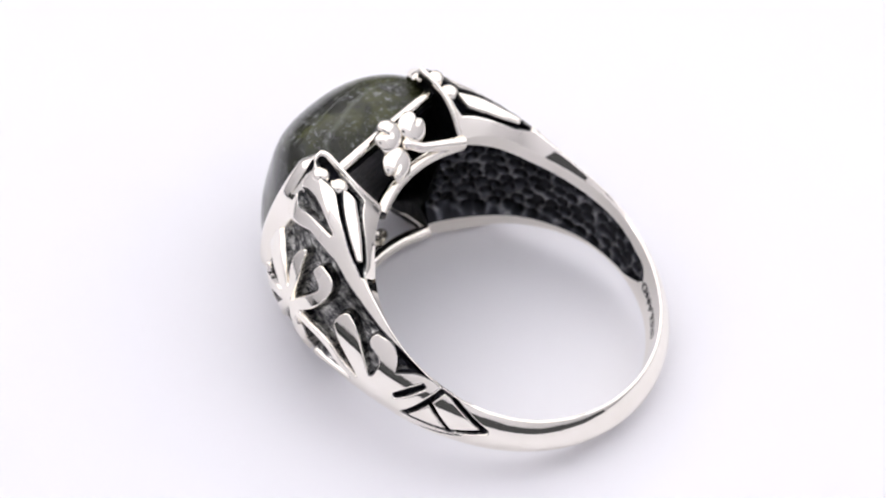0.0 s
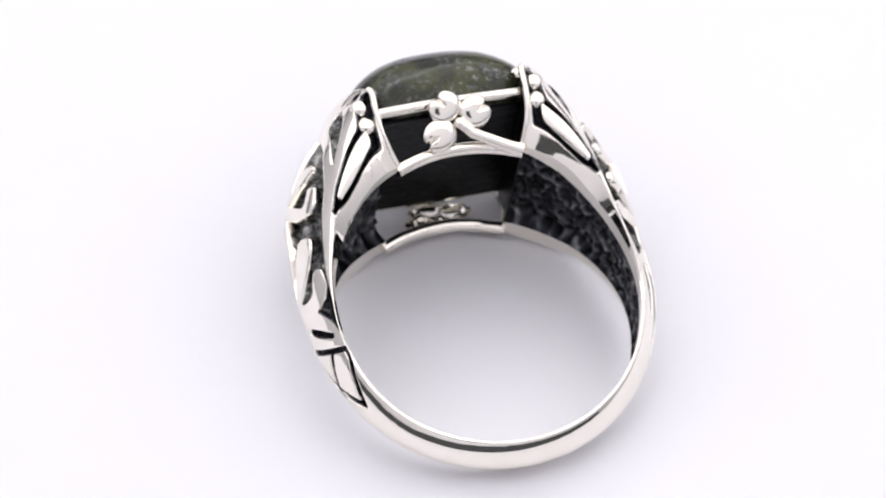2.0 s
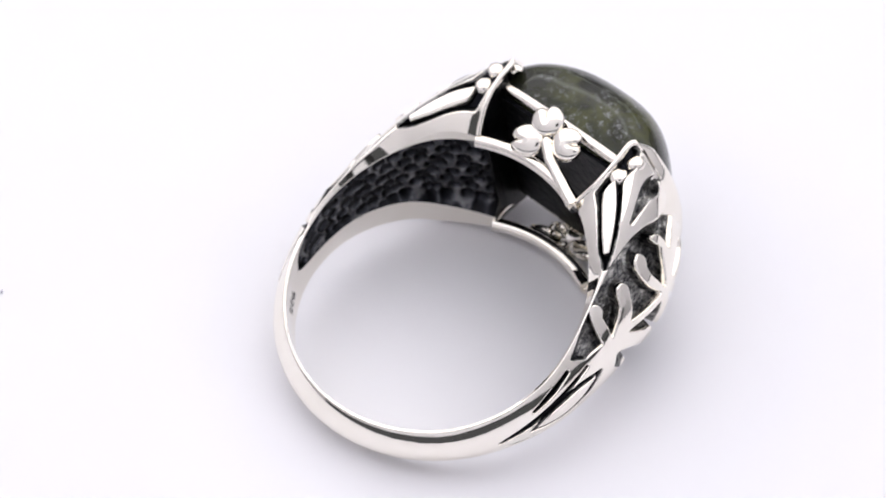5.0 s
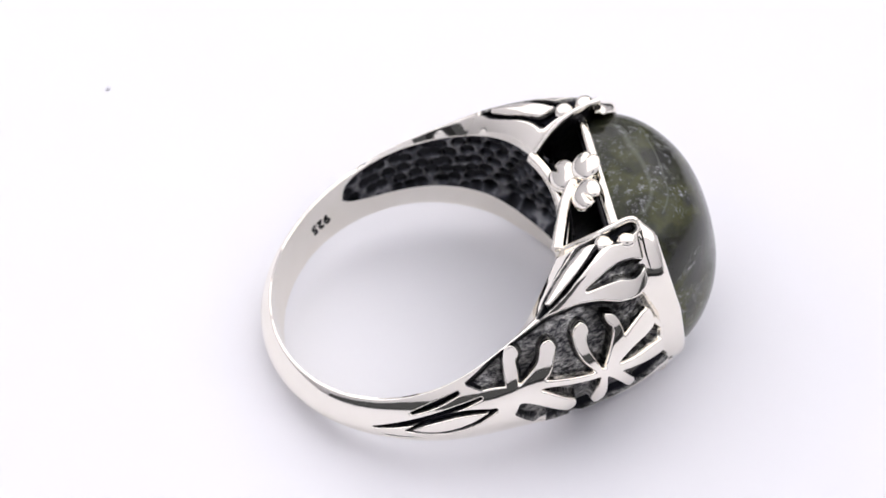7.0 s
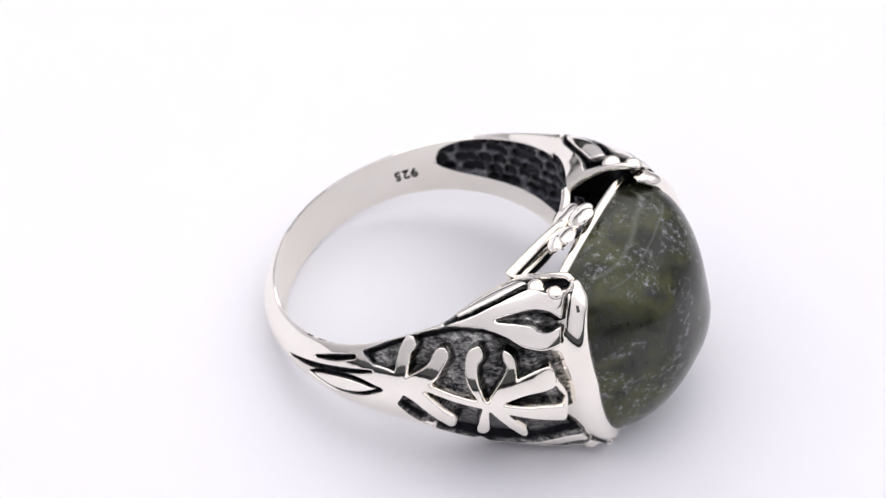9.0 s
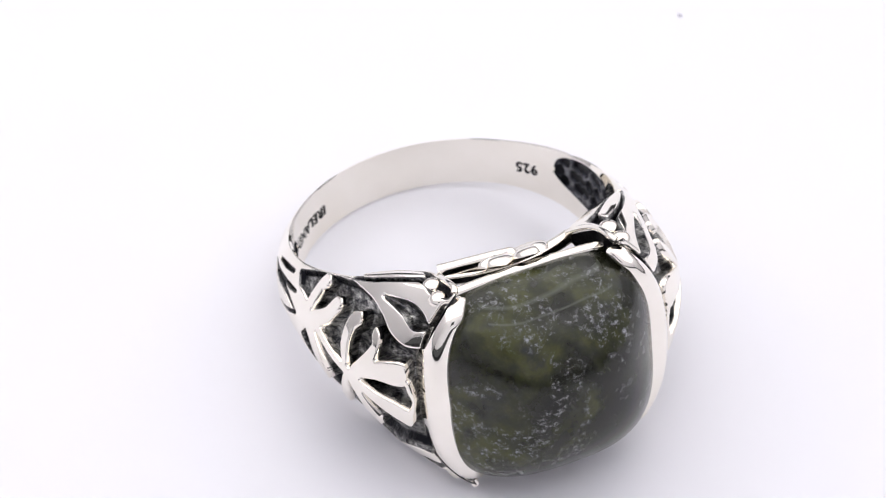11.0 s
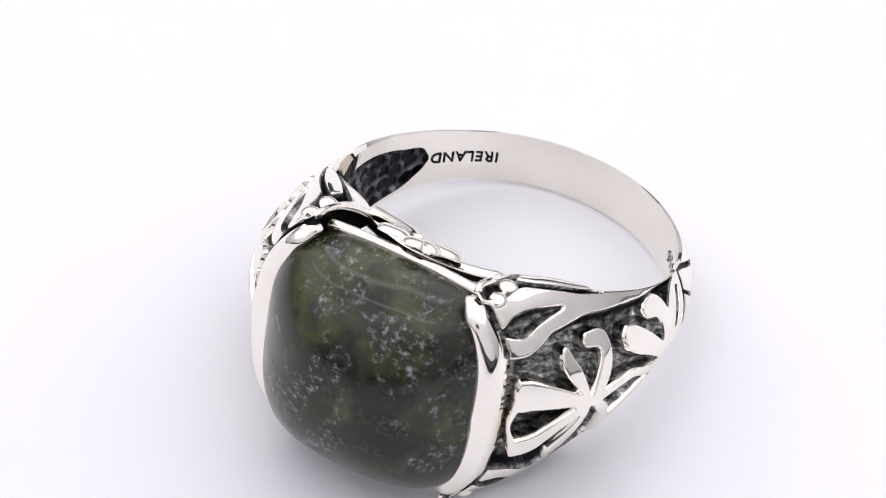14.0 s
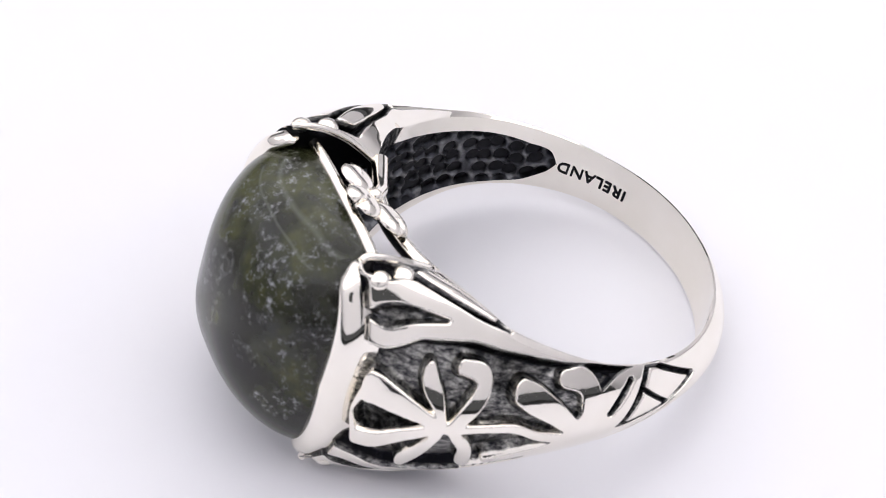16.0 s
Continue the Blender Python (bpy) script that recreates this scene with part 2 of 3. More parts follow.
def shoulder_grid(side):
    """Angles, the undisturbed surface, its normals, and the arc length from the upper edge of the dome at every point."""
    angles = np.concatenate([np.linspace(0, 56, 120)[:-1], np.linspace(56, 90, 110)[:-1], np.linspace(90, END, 330)])
    surface, arc = [], []
    for f in angles:
        r, y = profile(f)
        surface.append(place_row(side, f, r, y))
        d = np.concatenate([[0], np.cumsum(np.hypot(np.diff(r), np.diff(y)))])
        arc.append(d - d[FLANK])
    p = np.array(surface)
    return angles, p, normals_of(p), np.array(arc)


def place_row(side, f, r, y):
    """place() for a whole cut at once."""
    w = (r - BORE) / 0.48
    g = f + step(f, 125, END) * w * (7.5 - 11.5 * np.maximum(0, 1 - np.abs(y / outer_h(f)) ** 4))
    a = side * np.radians(g)
    fit_shift = 0.010 * step(f, 80, 112) * (1 - step(f, 145, END))
    return np.stack([np.sin(a) * r + fit_shift, y, -np.cos(a) * r], axis=1)


def normals_of(p):
    """Outward normals of a grid of places."""
    n = np.cross(np.gradient(p, axis=0), np.gradient(p, axis=1))
    n /= np.linalg.norm(n, axis=2)[..., None] + 1e-12
    return n * (-1 if ((p - np.array([0, 0, 0.15])) * n).sum() < 0 else 1)


def arc_of(angles, arc, f, y=None, s=None):
    """Arc length of a place given by y on the dome or by s on the flank."""
    if s is not None:
        return float(np.interp(f, angles, arc[:, 0])) * (1 - s)
    i = min(max(int(np.searchsorted(angles, f)) - 1, 0), len(angles) - 2)
    h = (f - angles[i]) / (angles[i + 1] - angles[i])
    two = [np.interp(-y, -profile(angles[j])[1][FLANK:FLANK + DOME], arc[j, FLANK:FLANK + DOME]) for j in (i, i + 1)]
    return float(two[0] + (two[1] - two[0]) * h)


def stroke_field(angles, arc, points, on_flank=False, n=26):
    """How deep inside a tapering stroke each point lies: 0 on its line, 1 on its edge."""
    line = spline(points, n) if len(points) > 2 else [np.array(points[0]) + (np.array(points[1]) - np.array(points[0])) * i / (n - 1) for i in range(n)]
    out = np.full(arc.shape, 9.0)
    metre = np.radians(angles) * np.array([(crown_r(f) + edge_r(f)) / 2 for f in angles])
    lo, hi = min(p[0] for p in line) - 9, max(p[0] for p in line) + 9
    rows = np.where((angles >= lo) & (angles <= hi))[0]
    x = metre[rows][:, None]
    a = arc[rows]
    best = np.full(a.shape, 9.0)
    knots = [(np.interp(f, angles, metre), arc_of(angles, arc, f, s=v) if on_flank else arc_of(angles, arc, f, y=v), max(w, 0.001)) for f, v, w in line]
    for (x0, a0, w0), (x1, a1, w1) in zip(knots, knots[1:]):
        long = (x1 - x0) ** 2 + (a1 - a0) ** 2 + 1e-12
        h = np.clip(((x - x0) * (x1 - x0) + (a - a0) * (a1 - a0)) / long, 0, 1)
        best = np.minimum(best, np.hypot(x - x0 - h * (x1 - x0), a - a0 - h * (a1 - a0)) / (w0 + h * (w1 - w0)))
    out[rows] = best
    return out


def rise(t, soft=0.32):
    """1 well inside, 0 outside, with a steep wall that rounds over at its top."""
    return np.sin(np.clip((1 - t) / soft, 0, 1) * math.pi / 2)


MOTIFS = {
    1: {  # one shoulder
        "great": [[(151, .12, .066), (148.4, .124, .060), (142, .097, .044), (134.4, .051, .024), (132.2, .03, .02)],
                  [(151, -.165, .045), (146.8, -.134, .045), (140.8, -.047, .034), (133.6, .028, .022)],
                  [(152.2, .07, .030), (153.0, -.03, .022), (151.6, -.14, .030)],
                  [(139.8, .248, .050), (138.4, .207, .050), (135.6, .143, .040), (133, .06, .022)],
                  [(133.6, .285, .032), (129.6, .271, .040), (127.6, .233, .048), (127.6, .174, .050), (129.6, .097, .040), (131.6, .045, .02)],
                  [(140, -.256, .050), (136.4, -.125, .040), (133, .0, .022)],
                  [(126.8, -.193, .050), (127.2, -.067, .045), (130.6, .012, .022)]],
        "stem": [(131.5, .027, .024), (126.8, .046, .023), (122, .05, .023), (117.2, .035, .026), (110.8, -.033, .03), (102, -.085, .035), (96, -.10, .035)],
        "small": [[(118.5, .19, .055), (114.8, .15, .062), (108.4, .07, .05), (101.2, -.044, .035)],
                  [(108, .20, .036), (102.4, .17, .05), (99.2, .102, .05), (99, -.014, .04)],
                  [(122, -.19, .030), (113.6, -.160, .038), (104.4, -.137, .045), (94, -.125, .05)],
                  [(126, -.33, .035), (113, -.275, .045), (100, -.21, .055), (92, -.17, .05)],
                  [(104, -.11, .04), (98, -.10, .065), (92, -.08, .06)]],
        "slits": [[(92.5, -.005, .016), (89.5, .045, .019), (86.2, .095, .014)], [(91, -.20, .010), (80, -.17, .014), (68, -.10, .008)]],
        "frame": [[(88, -.105, .014), (79, .118, .014)], [(79, .118, .014), (60.5, -.03, .014)], [(60.5, -.03, .014), (72, -.092, .014)],
                  [(72, -.092, .014), (88, -.105, .014)], [(82, .04, .011), (72, -.085, .011)]],
        "top": [(81, .142), (82.8, .149), (97.2, .205), (108.4, .251), (124.8, .332), (134.4, .365), (142.4, .363), (146.4, .33), (150.8, .295), (156, .289)],
        "low": [(81, .138), (90, .14), (97, .10), (104, .0), (112, -.19), (120, -.30), (134.4, -.365), (142.4, -.363), (146.4, -.33), (150.8, -.295), (156, -.289)],
    },
    -1: {  # the other
        "great": [[(149.6, .155, .055), (147, .15, .055), (141.2, .133, .042), (134, .073, .022), (132, .058, .02)],
                  [(150.6, -.087, .048), (146, -.05, .045), (141.6, -.019, .035), (133.6, .04, .022)],
                  [(151.2, .10, .028), (152.4, .02, .022), (151.2, -.07, .030)],
                  [(133.2, .30, .034), (130.8, .268, .045), (129.4, .189, .046), (130.4, .08, .022)],
                  [(139.5, .28, .036), (140.5, .25, .042), (138.8, .18, .045), (132.8, .083, .022)],
                  [(128.8, -.121, .050), (130, -.005, .035), (131, .05, .02)],
                  [(139.2, -.189, .040), (134.8, -.032, .035), (132, .04, .02)]],
        "stem": [(131.5, .06, .024), (128.8, .068, .023), (122.8, .10, .023), (116.4, .132, .025), (109, .13, .03)],
        "small": [[(114.5, .305, .032), (112.2, .285, .042), (110.4, .228, .046), (108.4, .15, .035)],
                  [(124, .285, .034), (122, .262, .048), (118.4, .197, .045), (111.2, .138, .032)],
                  [(121, -.07, .045), (114, .075, .042), (108.5, .12, .03)],
                  [(100.5, -.02, .05), (106, .08, .052), (108.5, .12, .03)],
                  [(113, .11, .03), (105, .13, .06), (96, .14, .07)],
                  [(114, -.20, .04), (107, -.15, .055), (100, -.09, .07), (92, -.06, .06)]],
        "slits": [[(76, .182, .008), (84, .205, .018), (92.4, .226, .012)], [(62, .10, .008), (72, .125, .018), (86, .155, .018), (99, .172, .008)], [(63.5, .05, .006), (70, .03, .012), (78, .015, .006)]],
        "frame": [[(73, .085, .008), (81, .128, .016), (92, .130, .016), (102, .09, .010)], [(73, .085, .008), (83, .045, .010), (93, .045, .014), (102, .09, .010)]],
        "top": [(96, .255), (100, .272), (108, .315), (119, .36), (129.6, .394), (135.2, .392), (140, .368), (144.8, .315), (150, .291), (156, .31)],
        "low": [(96, .25), (100, .20), (104, .10), (112, -.14), (120, -.30), (129.6, -.394), (135.2, -.392), (140, -.368), (144.8, -.315), (150, -.291), (156, -.31)],
    },
}
LENS = [(153.8, .402, .014), (150.4, .414, .040), (146, .436, .030), (139.2, .428, .004)]     # the hollow of the tulip leaf
DROP = [(149, .60, .056), (144.5, .62, .058), (138, .68, .046), (131, .80, .022)]   # the drop on the flank, by s
recess_in = through_keys([(126, 0.80), (133, 0.46), (140, 0.38), (148, 0.36), (152.5, 0.33), (153.8, 0.66), (154.6, 1.0)])
recess_out = through_keys([(126, 1.0), (133, 1.02), (140, 0.93), (147, 0.87), (150.5, 1.06), (154.6, 1.10)])


def fitted_stroke(side, stroke):
    """A stroke of the relief, moved across the band to fit the camera's view."""
    return [(q[0], (q[1] + (0.10 if side > 0 else -0.075) * (1 - step(q[0], 62, 128))), *q[2:]) for q in stroke]


def build_shoulder(parent, side):
    """Half of the ring's outer body, carved: its ground is blackened, and every raised leaf is a part of its own."""
    motif = {key: fitted_stroke(side, v) if key in ("stem", "top", "low") else [fitted_stroke(side, q) for q in v] for key, v in MOTIFS[side].items()}
    angles, p, n, arc = shoulder_grid(side)
    rows, cols = arc.shape
    height, patina = np.zeros_like(arc), np.zeros_like(arc)
    owner = np.zeros(arc.shape, int)
    k = np.tile(np.concatenate([np.full(FLANK, 1.5), np.linspace(1, -1, DOME), np.full(FLANK, -1.5)]), (rows, 1))
    half = np.array([outer_h(f) for f in angles])[:, None]
    top, low = through_keys(motif["top"]), through_keys(motif["low"])
    upper, lower = (np.array([g(f) for f in angles])[:, None] for g in (top, low))
    edge = np.where(angles[:, None] > motif["top"][0][0], np.minimum(upper - k * half, k * half - lower), -1)
    field = np.sin(np.clip(edge / 0.020, 0, 1) * math.pi / 2)
    deep = np.array([0.026 + 0.040 * step(f, 96, 122) for f in angles])[:, None]
    # leaves that stand in the field
    names = ["band"]
    raised, dome, near = np.zeros_like(arc), np.zeros_like(arc), np.full(arc.shape, 1.3)
    for key, swell in (("great", 0.068), ("small", 0.052), ("stem", 0.018)):
        for stroke in [motif[key]] if key == "stem" else motif[key]:
            wide = {"great": 1.40, "small": 1.32, "stem": 1.2}[key]
            t = stroke_field(angles, arc, [(f, y, w * wide) for f, y, w in stroke])
            names.append(key)
            owner = np.where(t < near, len(names) - 1, owner)
            near = np.minimum(near, t)
            raised = np.maximum(raised, rise(t, 0.42))
            dome = np.maximum(dome, swell * np.clip(1 - t * t, 0, 1))
    height = dome - deep * field * (1 - raised) - 0.6 * dome * (1 - field)
    patina = np.clip(edge / 0.012 + 0.5, 0, 1) * np.clip((near - 0.80) / 0.16, 0, 1)
    patina *= 1 + 0.9 * np.clip((0.030 - edge) / 0.02, 0, 1)       # patina goes towards black along the foot of the carved wall
    # hollow leaves of the two tulips, engraved lines, the groove beside the bezel
    for flip in (1, -1):
        t = stroke_field(angles, arc, [(f, y * flip, w) for f, y, w in LENS])
        height -= 0.036 * rise(t, 0.6)
        patina = np.maximum(patina, np.clip((1.30 - t) / 0.3, 0, 1))
    for stroke in motif["slits"] + motif["frame"]:
        t = stroke_field(angles, arc, stroke)
        height = np.minimum(height, -0.028 * rise(t, 0.8))
        patina = np.maximum(patina, 2 * np.clip((1.0 - t) / 0.4, 0, 1))
    gutter = np.array([step(f, 153.9, 154.3) * (1 - step(f, 155.15, 155.35)) for f in angles])[:, None] * np.clip((0.90 - np.abs(k)) / 0.03, 0, 1)
    height -= 0.03 * gutter
    patina = np.maximum(patina, 1.4 * gutter)
    # the flank's recess with its drop
    for sign in (1, -1):
        for i, f in enumerate(angles):
            if not 126 < f < 154.6:
                continue
            span = -arc[i, 0]
            a = arc[i] if sign > 0 else (arc[i, -1] - span) - arc[i]
            lo, hi = -span * (1 - recess_in(f)), -span * (1 - recess_out(f))
            room = np.minimum(a - lo, hi - a) / 0.014
            inside = np.clip(room, 0, 1)
            height[i] = np.where(inside > 0, -0.040 * np.sin(inside * math.pi / 2), height[i])
            patina[i] = np.maximum(patina[i], 2 * np.clip(room + 0.6, 0, 1) * (room > -0.6))
    t = stroke_field(angles, arc, DROP, True)
    names.append("drop")
    height += np.where(t < 1, -height * rise(t) + 0.010 * np.sqrt(np.clip(1 - t * t, 0, 1)), 0)
    owner = np.where(t < 1.25, len(names) - 1, owner)
    patina *= np.clip((t - 0.72) / 0.2, 0, 1)
    for _ in range(2):
        for q in (height, patina):
            q[1:-1] = (q[:-2] + 2 * q[1:-1] + q[2:]) / 4
            q[:, 1:-1] = (q[:, :-2] + 2 * q[:, 1:-1] + q[:, 2:]) / 4
    height[-1] = 0
    height[:, 0] = height[:, -1] = 0
    v = p + n * height[..., None]
    out = normals_of(v).reshape(-1, 3)
    # one mesh for the body, one for each leaf
    quads = np.arange(rows * cols).reshape(rows, cols)
    quads = np.stack([quads[:-1, :-1], quads[:-1, 1:], quads[1:, 1:], quads[1:, :-1]], axis=-1)
    turn = np.cross(v[30, 41] - v[30, 40], v[31, 40] - v[30, 40]) @ out.reshape(v.shape)[30, 40]
    if turn < 0:
        quads = quads[..., ::-1]
    own = owner[:-1, :-1]
    flat, coat = v.reshape(-1, 3) * U, patina.reshape(-1)

    def piece(name, mask, under, label=""):
        faces = quads[mask]
        used, index = np.unique(faces, return_inverse=True)
        me = bpy.data.meshes.new(name)
        me.from_pydata(flat[used].tolist(), [], index.reshape(-1, 4).tolist())
        me.materials.append(RELIEF)
        me.attributes.new("patina", "FLOAT", "POINT").data.foreach_set("value", coat[used].astype(np.float32))
        me.shade_smooth()
        me.normals_split_custom_set_from_vertices(out[used].tolist())
        ob = new(name, me)
        ob.parent = under
        if label:
            ob["label"] = label
        return ob
    body = piece("shoulder", own == 0, parent, "polished silver shoulder carved with blackened recesses")
    for i, name in enumerate(names[1:], 1):
        mask = own == i
        if not mask.any():
            continue
        if name == "great":
            piece("clover_petal", mask, body, "raised polished petal of the large clover")
        elif name == "small":
            piece("small_clover_petal", mask, body, "raised polished petal of the small clover")
        else:
            piece("clover_stem" if name == "stem" else "drop", mask, body)
    return p[-1][::4], body


def build_bore(parent, side, rim):
    """The smooth inside of half the band, the walls of its hollow, and the flat end beside the gallery."""
    bm = bmesh.new()
    rows, mats = [], []
    for f in np.concatenate([np.linspace(0, 56, 29)[:-1], np.linspace(56, END, 130)]):
        r, y = profile(f)
        c, dc, mid = hollow(f, side)
        m = 1 if c > 0.004 else 0
        c, dc = max(c, 0.002), dc + 0.004 * m
        rows.append([place(side * f, a, b) for a, b in ((r[-1], y[-1]), (BORE, mid - c), (BORE + dc, mid - c), (BORE + dc, mid + c), (BORE, mid + c), (r[0], y[0]))])
        mats.append((0, m, m, m, 0))
    vs = grid(bm, rows, False, lambda i, k: mats[i][k])
    ends = [bm.verts.new(q) for q in rim[1:-1]]
    bm.faces.new(vs[-1] + ends).material_index = 1
    return part("bore", bm, [SILVER, CAVITY], parent, "smooth inner face of the silver band", 32)


def build_pitted_lining(parent, side):
    """The blackened, pitted hollow behind a shoulder."""
    bm = bmesh.new()
    rng = random.Random(5 + side)
    cell = 0.078
    pits = [((i + 0.5 * (j % 2) + rng.uniform(-0.28, 0.28)) * cell, (j + rng.uniform(-0.15, 0.15)) * cell * 0.87) for i in range(40) for j in range(-5, 6)]
    rows, ridge_tone = [], []
    first = 58.5 if side < 0 else 66.5
    for i in range(181):
        f = first + (END - 0.4 - first) * i / 180
        half, deep, mid = hollow(f, side)
        row = []
        for j in range(65):
            y = half * 0.99 * (j / 32 - 1)
            x = radians(f - 58) * BORE
            near = min((x - px) ** 2 + (y - py) ** 2 for px, py in pits if abs(px - x) < 0.11) ** 0.5
            q = min(near / 0.034, 1)
            dip = 0.045 * (1 - q * q) - 0.014 * step(near, 0.030, 0.044)
            dip *= min(deep / 0.03, 1)
            edge = min(1, (1 - abs(j / 32 - 1)) * 8)
            row.append(place(side * f, BORE + max(deep * 0.80 + dip * 0.9, 0) * edge + 0.002, y + mid))
            ridge_tone.append(step(near, 0.016, 0.042))
        rows.append(row)
    vs = grid(bm, rows)
    layer = bm.verts.layers.float.new("ridge_tone")
    bm.verts.ensure_lookup_table()
    for v, q in zip(bm.verts, ridge_tone):
        v[layer] = q
    return part("pitted_lining", bm, CAVITY, parent, "blackened pitted hollow inside the shoulder", 60)


def build_beads(parent, side, flip):
    """Two flattened beads in the blackened recess beside the gallery."""
    for f, s, size in ((151.8, 1.05, 0.050), (150.8, 0.74, 0.050)):
        r, y = profile(f)
        i = int(s * FLANK)
        q = place(side * f, r[i], y[i] * flip)
        bm = bmesh.new()
        bmesh.ops.create_uvsphere(bm, u_segments=24, v_segments=14, radius=size)
        bmesh.ops.scale(bm, vec=(1, 0.75, 1), verts=bm.verts[:])
        bmesh.ops.translate(bm, vec=q - Vector((0, flip * 0.042, 0)), verts=bm.verts[:])
        part("bead", bm, SILVER, parent)


def build_stone(parent):
    bm = bmesh.new()
    n, m = 96, 26
    rows = []

    def rim(k):
        a = 2 * math.pi * k / n
        c, s = math.cos(a), math.sin(a)
        q = (abs(c / 0.537) ** 3.5 + abs(s / 0.51) ** 3.5) ** (-1 / 3.5)
        return c * q, s * q - 0.01
    for z, k in ((0.97, 0.02), (0.97, 0.96), (1.0, 1.0)):
        rows.append([Vector((rim(i)[0] * k, -0.01 + (rim(i)[1] + 0.01) * k, z)) for i in range(n)])
    for j in range(m):
        t = j / (m - 1)
        rho = math.cos(t * math.pi / 2 * 0.995)
        z = 1.05 + 0.412 * (1 - rho ** 2.55) ** 0.5
        arch = 0.08 * (1 - rho ** 6)      # it falls off more towards the bezels than towards the galleries
        rows.append([Vector((rim(i)[0] * rho, -0.01 + (rim(i)[1] + 0.01) * rho, z - arch * (rim(i)[0] * rho / 0.537) ** 2)) for i in range(n)])
    vs = grid(bm, rows, True)
    bm.faces.new(vs[0])
    bm.faces.new(vs[-1])
    return part("stone", bm, STONE, parent, "polished dark green marble cabochon with grey veins", 60)


def build_shade_plate(parent):
    """A dark plate added under the stone; it stands for the shade in there."""
    bm = bmesh.new()
    bmesh.ops.create_cube(bm, size=1, matrix=Matrix.Translation((0, -0.02, 0.955)) @ Matrix.Diagonal((0.96, 0.88, 0.02, 1)))
    return part("shade_plate", bm, CAVITY, parent, "blackened plate under the stone", 30, 0.006)


def build_bezel(parent, side):
    """The curved wall that grips one side of the stone; its rounded tips turn in over the corners."""
    bm = bmesh.new()
    rows = []
    for i in range(73):
        u = -1 + 2 * i / 72
        y = 0.520 * math.sin(u * math.pi / 2) if abs(u) > 0.7 else 0.520 * u * math.sin(0.35 * math.pi) / 0.7
        k = abs(y) / 0.545
        x = 0.514 - 0.180 * k ** 2.8
        th = 0.096 - 0.022 * step(k, 0.5, 0.95)
        lift = 1.185 - 0.03 * k - 0.05 * step(k, 0.8, 0.96)
        low = 1.0 + 0.05 * step(k, 0.6, 0.95)
        e = min(max((abs(y) - 0.493) / 0.0271, 0), 1)
        shrink = math.sqrt(max(1 - e * e, 0.0009))
        middle = (0.40, (low + lift) / 2)
        rows.append([Vector((side * (x + (middle[0] + (dx - middle[0]) * shrink) * th), y, middle[1] + (z - middle[1]) * (0.35 + 0.65 * shrink))) for dx, z in
                     ((0.0, low), (-0.2, 1.09), (-0.32, lift - 0.03), (-0.22, lift - 0.012), (0.05, lift - 0.002), (0.4, lift), (0.72, lift - 0.010), (0.94, lift - 0.035), (1.0, (low + lift) / 2), (0.95, low))])
    vs = grid(bm, rows, True)
    bm.faces.new(vs[0])
    bm.faces.new(vs[-1])
    return part("bezel", bm, SILVER, parent, "polished curved bezel wall holding the stone", 80)


def build_end_rim(parent, side, flip):
    """The thin polished edge of the shoulder beside the gallery."""
    r, y = profile(END)
    line = [place(side * END, r[i], (y[i] - 0.010) * flip) for i in range(2, FLANK + 4, 4)]
    bm = bmesh.new()
    tube(bm, line, 0.017, 10)
    return part("end_rim", bm, SILVER, parent, "", 60)


def tube(bm, line, radius, n=10, flat=1.0):
    """A round bar along a line of places; radius is a number or a function of 0..1."""
    rows = []
    up = Vector((0, 0.83, 0.2)).normalized()
    for i, p in enumerate(line):
        a, b = Vector(line[max(i - 1, 0)]), Vector(line[min(i + 1, len(line) - 1)])
        d = (b - a).normalized()
        e = d.cross(up).normalized()
        g = e.cross(d)
        r = radius(i / (len(line) - 1)) if callable(radius) else radius
        rows.append([Vector(p) + (e * math.cos(q) + g * math.sin(q) * flat) * r for q in (2 * math.pi * k / n for k in range(n))])
    vs = grid(bm, rows, True)
    bm.faces.new(vs[0])
    bm.faces.new(vs[-1])


def build_rails(parent, flip):
    bm = bmesh.new()
    tube(bm, [Vector((-0.375 + 0.75 * i / 20, flip * (0.488 - 0.015 * (abs(i - 10) / 10) ** 2), 0.980)) for i in range(21)], 0.027, 16)
    part("upper_rail", bm, SILVER, parent, "", 60)
    bm = bmesh.new()
    tube(bm, [Vector((math.sin(a) * 0.770, 0.366 if flip > 0 else -0.43, math.cos(a) * 0.770)) for a in (radians(-25.5 + 51 * i / 24) for i in range(25))], 0.036, 16)
    part("lower_rail", bm, SILVER, parent, "", 60)


def gallery_place(x, z, off, flip):
    """A place on the sloping gallery between the rails."""
    return Vector((x, flip * (0.425 + 0.62 * (z - 0.74) + off * 0.85), z - off * 0.53))


